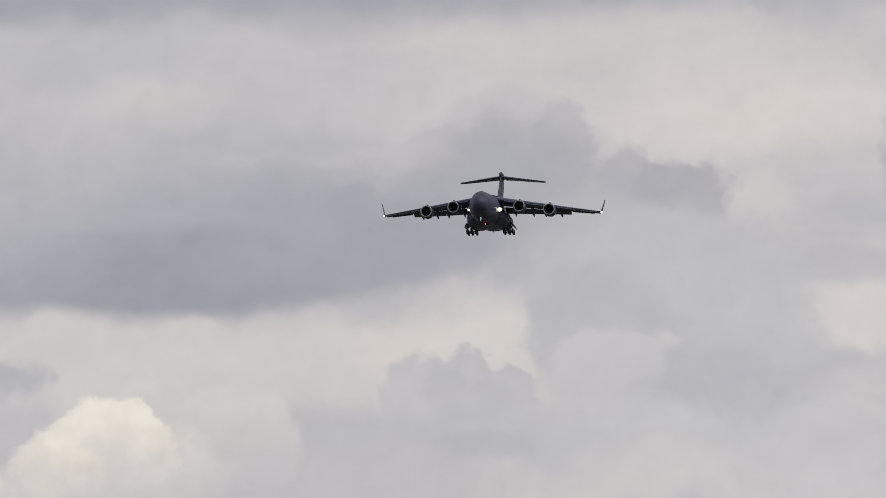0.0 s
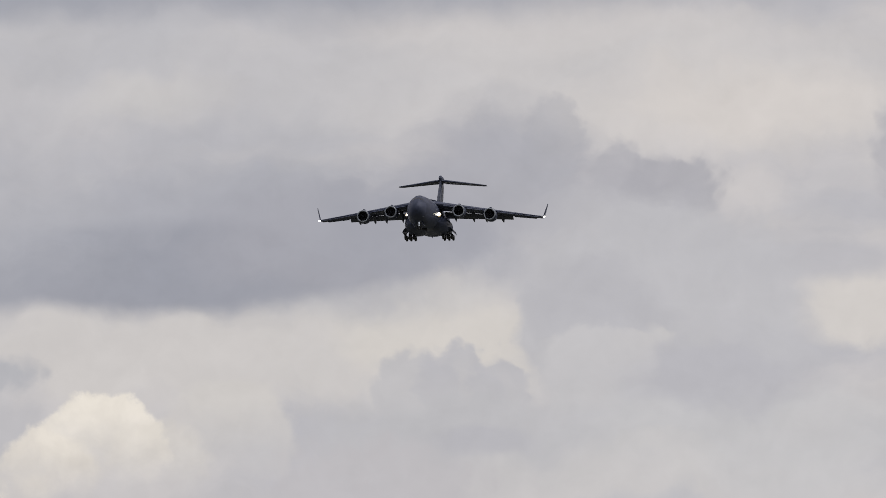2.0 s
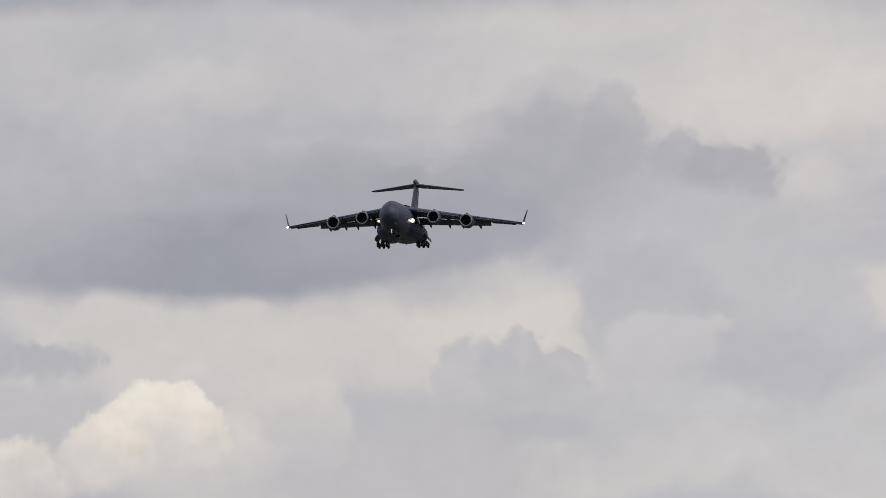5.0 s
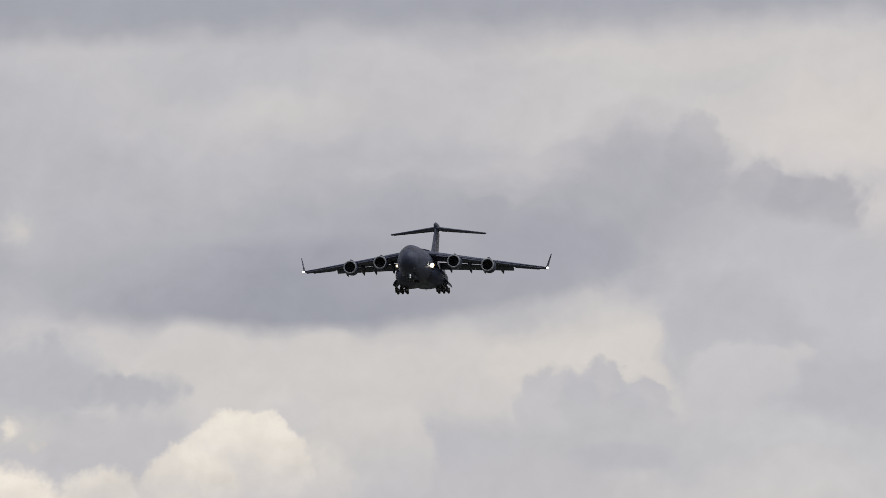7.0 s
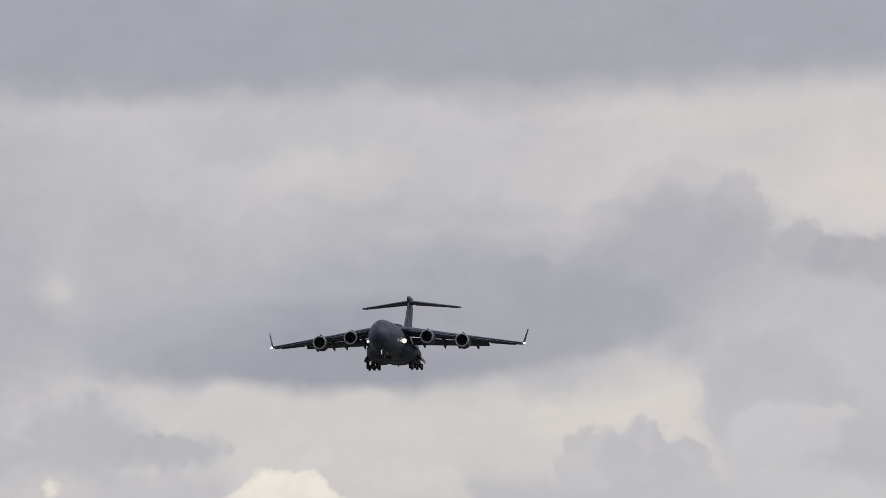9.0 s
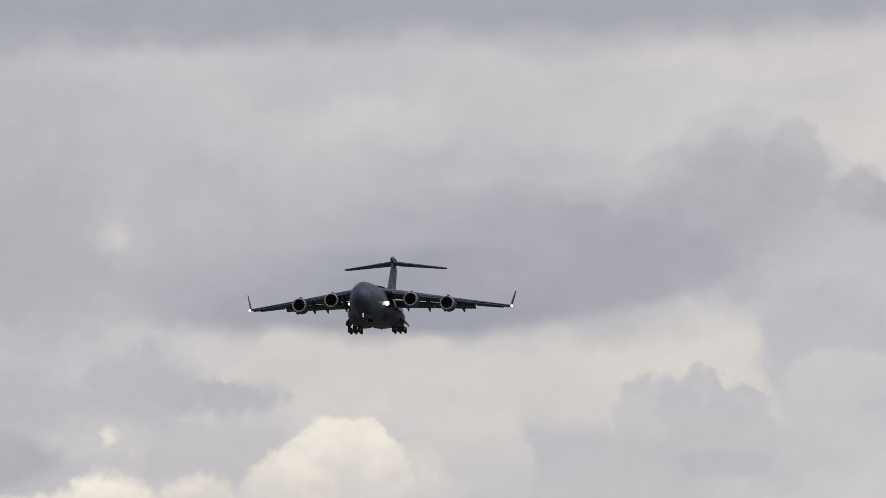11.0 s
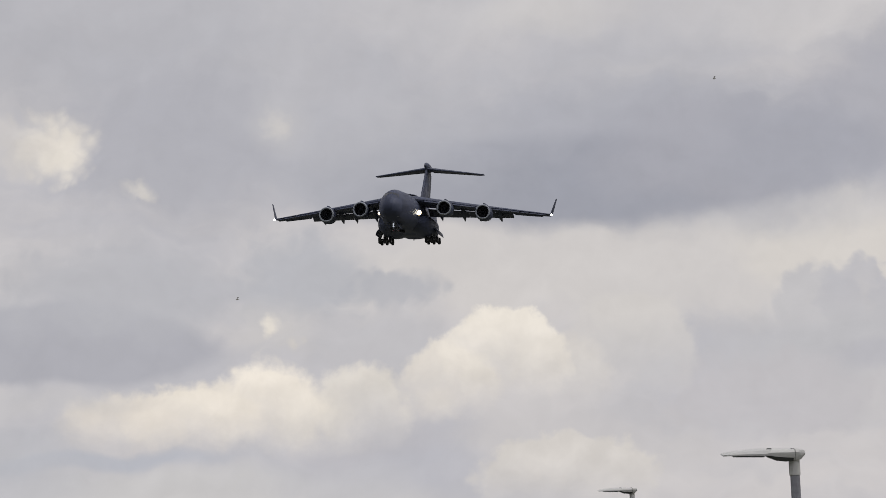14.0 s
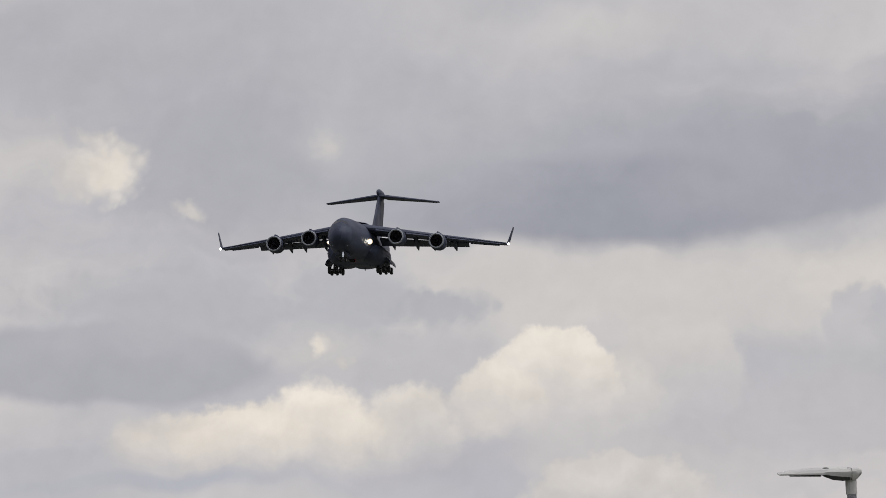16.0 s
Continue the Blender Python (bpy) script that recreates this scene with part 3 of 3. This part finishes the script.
        part("elevator", loft(bmesh.new(), flip([foil(at(x, 46.5 + 0.455 * x + (5.6 - 0.36 * x) * 0.8, 11.02 - 0.075 * x), (5.6 - 0.36 * x) * 0.24, 0.1, 0.05, 8)
                                                for x in (0.7, 9.5)])), DARKGREY, tail)
    for x in (-1.25, 1.25):
        part("sensor_pod", turned([(0.12, 0.02), (0.08, 0.12), (-0.1, 0.14), (-0.5, 0.05)], 12, "y", at(x, 2.6, -2.45)), LIP, body)
    # nose gear
    leg = part("nose_gear", rod(at(0, 6.6, -3.0), at(0, 6.3, -4.5), 0.2, 0.17), STEEL, plane, "pale nose gear leg with two wheels")
    part("axle", rod(at(-0.5, 6.3, -4.5), at(0.5, 6.3, -4.5), 0.09), STEEL, leg)
    part("drag_strut", rod(at(0, 8.0, -3.2), at(0, 6.35, -4.1), 0.08), STEEL, leg)
    # glowing discs added to brighten the front of the leg
    for z in (-3.3, -3.62, -3.94):
        part("leg_glow", turned([(0, 0.12), (0.12, 0.15), (0.16, 0.1), (0.17, 0.02)], 14, "y", at(0, 6.2, z)), LEGGLOW, leg, "dim glow added along the nose gear leg")
    for x in (-0.42, 0.42):
        w = part("wheel", turned([(-0.14, 0.25), (-0.16, 0.38), (-0.1, 0.48), (0, 0.5), (0.1, 0.48), (0.16, 0.38), (0.14, 0.25)], 20, "x", at(x, 6.3, -4.5)), TYRE, leg, "black tyre")
        part("hub", turned([(-0.17, 0.08), (-0.15, 0.25), (0.15, 0.25), (0.17, 0.08)], 12, "x", at(x, 6.3, -4.5)), STEEL, w)
        d = 1 if x > 0 else -1
        bm = loft(bmesh.new(), [[at(d * 0.6, s, -3.2), at(d * 1.15, s, -4.15), at(d * 1.2, s, -4.1), at(d * 0.66, s, -3.15)] for s in (4.6, 8.2)])
        part("nose_gear_door", bm, GREY, leg)
    # fin, bullet and rudder
    rings = [foil(at(0, s, z), c, t, 0, 10, True) for z, s, c, t in ((2.6, 36.6, 12.8, 0.05), (4.0, 39.1, 11.0, 0.062), (7.5, 43.0, 8.6, 0.07), (10.6, 46.2, 6.6, 0.08), (12.0, 47.4, 5.4, 0.08))]
    fin = part("fin", loft(bmesh.new(), rings), GREY, plane, "tall swept fin")
    part("rudder", loft(bmesh.new(), [foil(at(0, s, z), c, 0.08, 0, 8, True) for z, s, c in ((4.3, 47.8, 3.1), (10.4, 50.9, 2.6))]), GREY, fin)
    rings = []
    for s, r in ((45.4, 0.05), (46.1, 0.3), (47.5, 0.44), (50.5, 0.42), (52.8, 0.28), (54.0, 0.05)):
        rings.append([at(r * math.cos(q), s, 11.6 + 1.6 * r * math.sin(q)) for q in (2 * math.pi * i / 18 for i in range(18))])
    part("fin_bullet", loft(bmesh.new(), rings), GREY, fin, "rounded fairing where tailplane and fin meet")
    return plane


def beacon_of(plane):
    """Turning red beacon under the belly: a lit core inside a hood that is open on one side."""
    hood = bmesh.new()
    span = [radians(20 + (360 - 40) * i / 28) for i in range(29)]
    rings = []
    for z, r in ((0.3, 0.54), (-0.46, 0.52), (-0.48, 0.48), (0.28, 0.48)):
        rings.append([(r * math.sin(a), r * math.cos(a), z) for a in span])
    loft(hood, rings + rings[:1], closed=False, caps=False)
    hood = part("beacon", hood, SOOT, plane, "turning red anti-collision beacon")
    hood.location = at(0, 16.6, -3.44)
    part("beacon_cap", turned([(-0.44, 0.5), (-0.5, 0.5), (-0.53, 0.3)], 24, "z"), DARKGREY, hood)
    part("beacon_core", turned([(0.0, 0.11), (-0.05, 0.13), (-0.32, 0.13), (-0.38, 0.08), (-0.39, 0.02)], 14, "z"), RED, hood, "glowing red core")
    return hood


cargo_aircraft = aircraft()
beacon = beacon_of(cargo_aircraft)


# ---- street lamps ----
def lamp_head(parent, m, shade_tone=None):
    """LED head 0.85 m long; its spigot at the origin, the thin light plate towards +x."""
    bm = bmesh.new()
    outline = ((-0.075, 0.06, 0.108, 0.075), (-0.03, 0.014, 0.118, 0.09), (0.0, 0.008, 0.12, 0.1), (0.1, 0.006, 0.118, 0.13), (0.24, 0.014, 0.118, 0.16), (0.33, 0.045, 0.115, 0.165))
    loft(bm, [[(x, -w, lo + 0.03), (x, -w * 0.8, lo), (x, w * 0.8, lo), (x, w, lo + 0.03), (x, w, hi - 0.025), (x, w * 0.75, hi), (x, -w * 0.75, hi), (x, -w, hi - 0.025)]
              for x, lo, hi, w in outline])
    bm.transform(m)
    head = part("lamp_head", bm, LAMPGREY, parent, "light grey LED lamp head")
    bm = bmesh.new()
    loft(bm, [[(x, -w, lo), (x, w, lo), (x, w, lo + 0.016), (x, w * 0.8, hi), (x, -w * 0.8, hi), (x, -w, lo + 0.016)]
              for x, lo, hi, w in ((0.3, 0.062, 0.117, 0.165), (0.5, 0.06, 0.106, 0.17), (0.72, 0.053, 0.077, 0.15), (0.8, 0.046, 0.056, 0.12))])
    bm.transform(m)
    part("light_plate", bm, LAMPGREY, head)
    bm = box(0.36, 0.7, -0.12, 0.12, 0.038, 0.054, 0.004)
    bm.transform(m)
    part("lens", bm, LENS, head, "clear lens plate")
    # wedge under the housing, its dark colour standing for the shade there
    bm = bmesh.new()
    loft(bm, [[(x, -w, lo), (x, w, lo), (x, w + 0.004, hi), (x, -w - 0.004, hi)]
              for x, lo, hi, w in ((0.05, 0.0, 0.034, 0.116), (0.14, -0.004, 0.04, 0.138), (0.24, 0.006, 0.05, 0.162), (0.34, 0.042, 0.062, 0.167))])
    bm.transform(m)
    part("underside_shade", bm, shade_tone or LAMPDARK, head, smooth=False)
    for x, r in ((0.3, 0.034), (0.06, 0.014)):
        bm = turned([(0.095, r), (0.118, r), (0.126, r * 0.6)], 12, "z", (x, 0, 0))
        bm.transform(m)
        part("photocell" if r > 0.03 else "bolt", bm, LAMPDARK, head)
    # the joint between spigot and housing
    bm = bmesh.new()
    loft(bm, [[(x, -0.112, 0.034), (x, -0.092, 0.004), (x, 0.092, 0.004), (x, 0.112, 0.034), (x, 0.112, 0.1), (x, 0.086, 0.1225), (x, -0.086, 0.1225), (x, -0.112, 0.1)]
              for x in (0.032, 0.036)])
    bm.transform(m)
    part("seam", bm, LAMPDARK, head)
    return head


def post_parts(lamp, h, r=0.051):
    part("post", turned([(0, 0.09), (1.1, 0.09), (1.16, r + 0.012), (h * 0.6, r + 0.006), (h - 0.14, r)], 18, "z"), POST, lamp, "galvanised steel post")
    part("base_plate", box(-0.17, 0.17, -0.17, 0.17, -0.02, 0.02, 0.006), POST, lamp)
    part("post_door", box(-0.05, 0.05, -0.1, -0.085, 0.4, 0.95, 0.003), POST, lamp)


def place(az, dist):
    d = way(az, 0)
    return EYE.x + d.x * dist, EYE.y + d.y * dist


def single_lamp(az, el, dist, label):
    """One head on the post's top, pointing across the view to the west."""
    h = EYE.z + dist * math.tan(radians(el))
    lamp = tagged(new("street_lamp"), label, "street lamp", "street lamps")
    post_parts(lamp, h)
    part("collar", turned([(h - 0.16, 0.05), (h - 0.155, 0.06), (h - 0.0, 0.06), (h + 0.025, 0.057)], 16, "z"), LAMPGREY, lamp, "pale spigot collar")
    lamp_head(lamp, pose(-0.0, 0, h, 0, 0, 180 + 8) @ pose(-0.03, 0, 0, -6, -3.2, 0))
    lamp.matrix_world = pose(*place(az, dist), 0, 0, 0, -az)
    return lamp


def four_way_lamp(az, el, dist, turns, label):
    """Four heads on short arms round the top of one mast."""
    h = EYE.z + dist * math.tan(radians(el))
    lamp = tagged(new("street_lamp"), label, "street lamp", "street lamps")
    post_parts(lamp, h + 0.2, 0.055)
    part("cap", turned([(h + 0.02, 0.066), (h + 0.13, 0.066), (h + 0.16, 0.04)], 16, "z"), POST, lamp)
    for turn, lift, arm in turns:
        m = pose(0, 0, h, 0, 0, turn) @ pose(0, 0, 0, 0, -lift, 0)
        bm = rod((0.03, 0, 0.02), (arm + 0.06, 0, 0.02), 0.021)
        bm.transform(m)
        part("arm", bm, POST, lamp)
        bm = rod((arm - 0.06, 0, 0.02), (arm + 0.05, 0, 0.02), 0.036)
        bm.transform(m)
        part("clamp", bm, LAMPGREY, lamp)
        # painted underside shade is paler on heads turned less than 240 degrees
        lamp_head(lamp, m @ pose(arm + 0.08, 0, -0.03, 7 if turn < 60 else -7 if 120 < turn < 240 else 0), POST if turn < 240 else LAMPDARK)
    lamp.matrix_world = pose(*place(az, dist), 0, 0, 0, -az)
    return lamp


single_lamp(1.2565, 0.9655, 190.0, "grey street lamp with one LED head on a steel post")
single_lamp(0.7345, 0.8905, 406.0, "smaller grey street lamp farther off with one LED head")
four_way_lamp(-0.6535, 0.8895, 296.0, ((4, 8, 0.55), (176, 4.3, 0.55), (261, 11, 0.05), (70, 4, 0.3)), "street lamp with four LED heads on short arms")
four_way_lamp(1.811, 1.018, 310.0, ((266, 2, 0.1), (94, 2, 0.1)), "street lamp with two LED heads on one mast")


# ---- an insect that flies across ----
def insect():
    b = tagged(new("insect"), "tiny grey-brown flying insect", "insect")
    part("body", turned([(-0.00378, 0.00040), (-0.00216, 0.00135), (0.0, 0.00189), (0.00216, 0.00162), (0.00351, 0.00081)], 12, "y"), CHITIN, b)
    for s in (1, -1):
        bm = loft(bmesh.new(), [[(s * x, y0, z), (s * x, y1, z), (s * x, y1, z + 0.00027), (s * x, y0, z + 0.00027)]
                                for x, y0, y1, z in ((0.00135, 0.00135, -0.00135, 0.00203), (0.00473, 0.00135, -0.00270, 0.00405), (0.00810, -0.00068, -0.00270, 0.00473))])
        part("wing", bm, CHITIN, b)
    return b


small_insect = insect()
second_insect = copy_thing(small_insect, pose(0, 0, 0))
third_insect = copy_thing(small_insect, pose(0, 0, 0))


# ---- everything that moves ----
def aircraft_pose(t):
    """Steady approach: ground speed about 65 m/s, nose a little up, starboard wing a little high."""
    x = 128.37 - 8.8741 * t + 0.02654 * t ** 2 - 0.0018524 * t ** 3
    y = 4160.1 - 64.337 * t - 0.0018 * t ** 2 - 0.000314 * t ** 3
    z = EYE.z + 147.41 - 2.8523 * t - 0.085244 * t ** 2 + 0.0045185 * t ** 3
    yaw, pitch, bank = radians(-7.969 - 0.01225 * t), radians(5.251 - 0.025 * t), radians(-2.5)
    f = Vector((math.sin(yaw) * math.cos(pitch), -math.cos(yaw) * math.cos(pitch), math.sin(pitch)))
    x0 = Vector((-math.cos(yaw), -math.sin(yaw), 0))
    z0 = x0.cross(f)
    xs = x0 * math.cos(bank) - z0 * math.sin(bank)
    m = Matrix((xs, f, xs.cross(f))).transposed().to_4x4()
    m.translation = (x, y, z)
    return m


def motions():
    walk(cargo_aircraft, [(0.5 * i, aircraft_pose(0.5 * i)) for i in range(33)])
    # one turn of the beacon in 1.31 s, its open side ahead at 0.08 s
    x, y, z = at(0, 16.6, -3.44)
    walk(beacon, [(0.2 * i, pose(x, y, z, 0, 0, 8 + 360 * (0.2 * i - 0.08) / 1.31)) for i in range(81)])
    # the cloud field drifts slowly westward
    walk(backdrop, [(t, pose(EYE.x, EYE.y, EYE.z, 0, 0, 0.01149 * t)) for t in (0.0, 4.0, 8.0, 12.0, 16.0)])
    # three insects go by about 40 m off
    def insect_pose(az, el):
        p = EYE + Vector((math.tan(radians(az)), 1.0, math.tan(radians(el)))) * 42.0
        return pose(p.x, p.y, p.z, 0, 0, 95)
    times = (0.0, 8.0, 12.0, 12.5, 13.0, 13.5, 14.0, 16.0)
    walk(small_insect, [(t, insect_pose(1.354 - 3.03 * (t - 12.5), 1.165 + 0.29 * (t - 12.5))) for t in times])
    walk(second_insect, [(t, insect_pose(-0.4865 + 3.03 * (t - 14), 1.580 - 1.87 * (t - 14))) for t in times])
    walk(third_insect, [(t, insect_pose(az, el)) for t, az, el in ((0.0, 6.0, 1.5), (8.0, 4.6, 1.4), (13.0, 2.4, 1.4), (13.5, 0.896, 1.7315),
                                                                  (13.8, 0.987, 2.011), (16.0, 1.7, 4.1))])


motions()
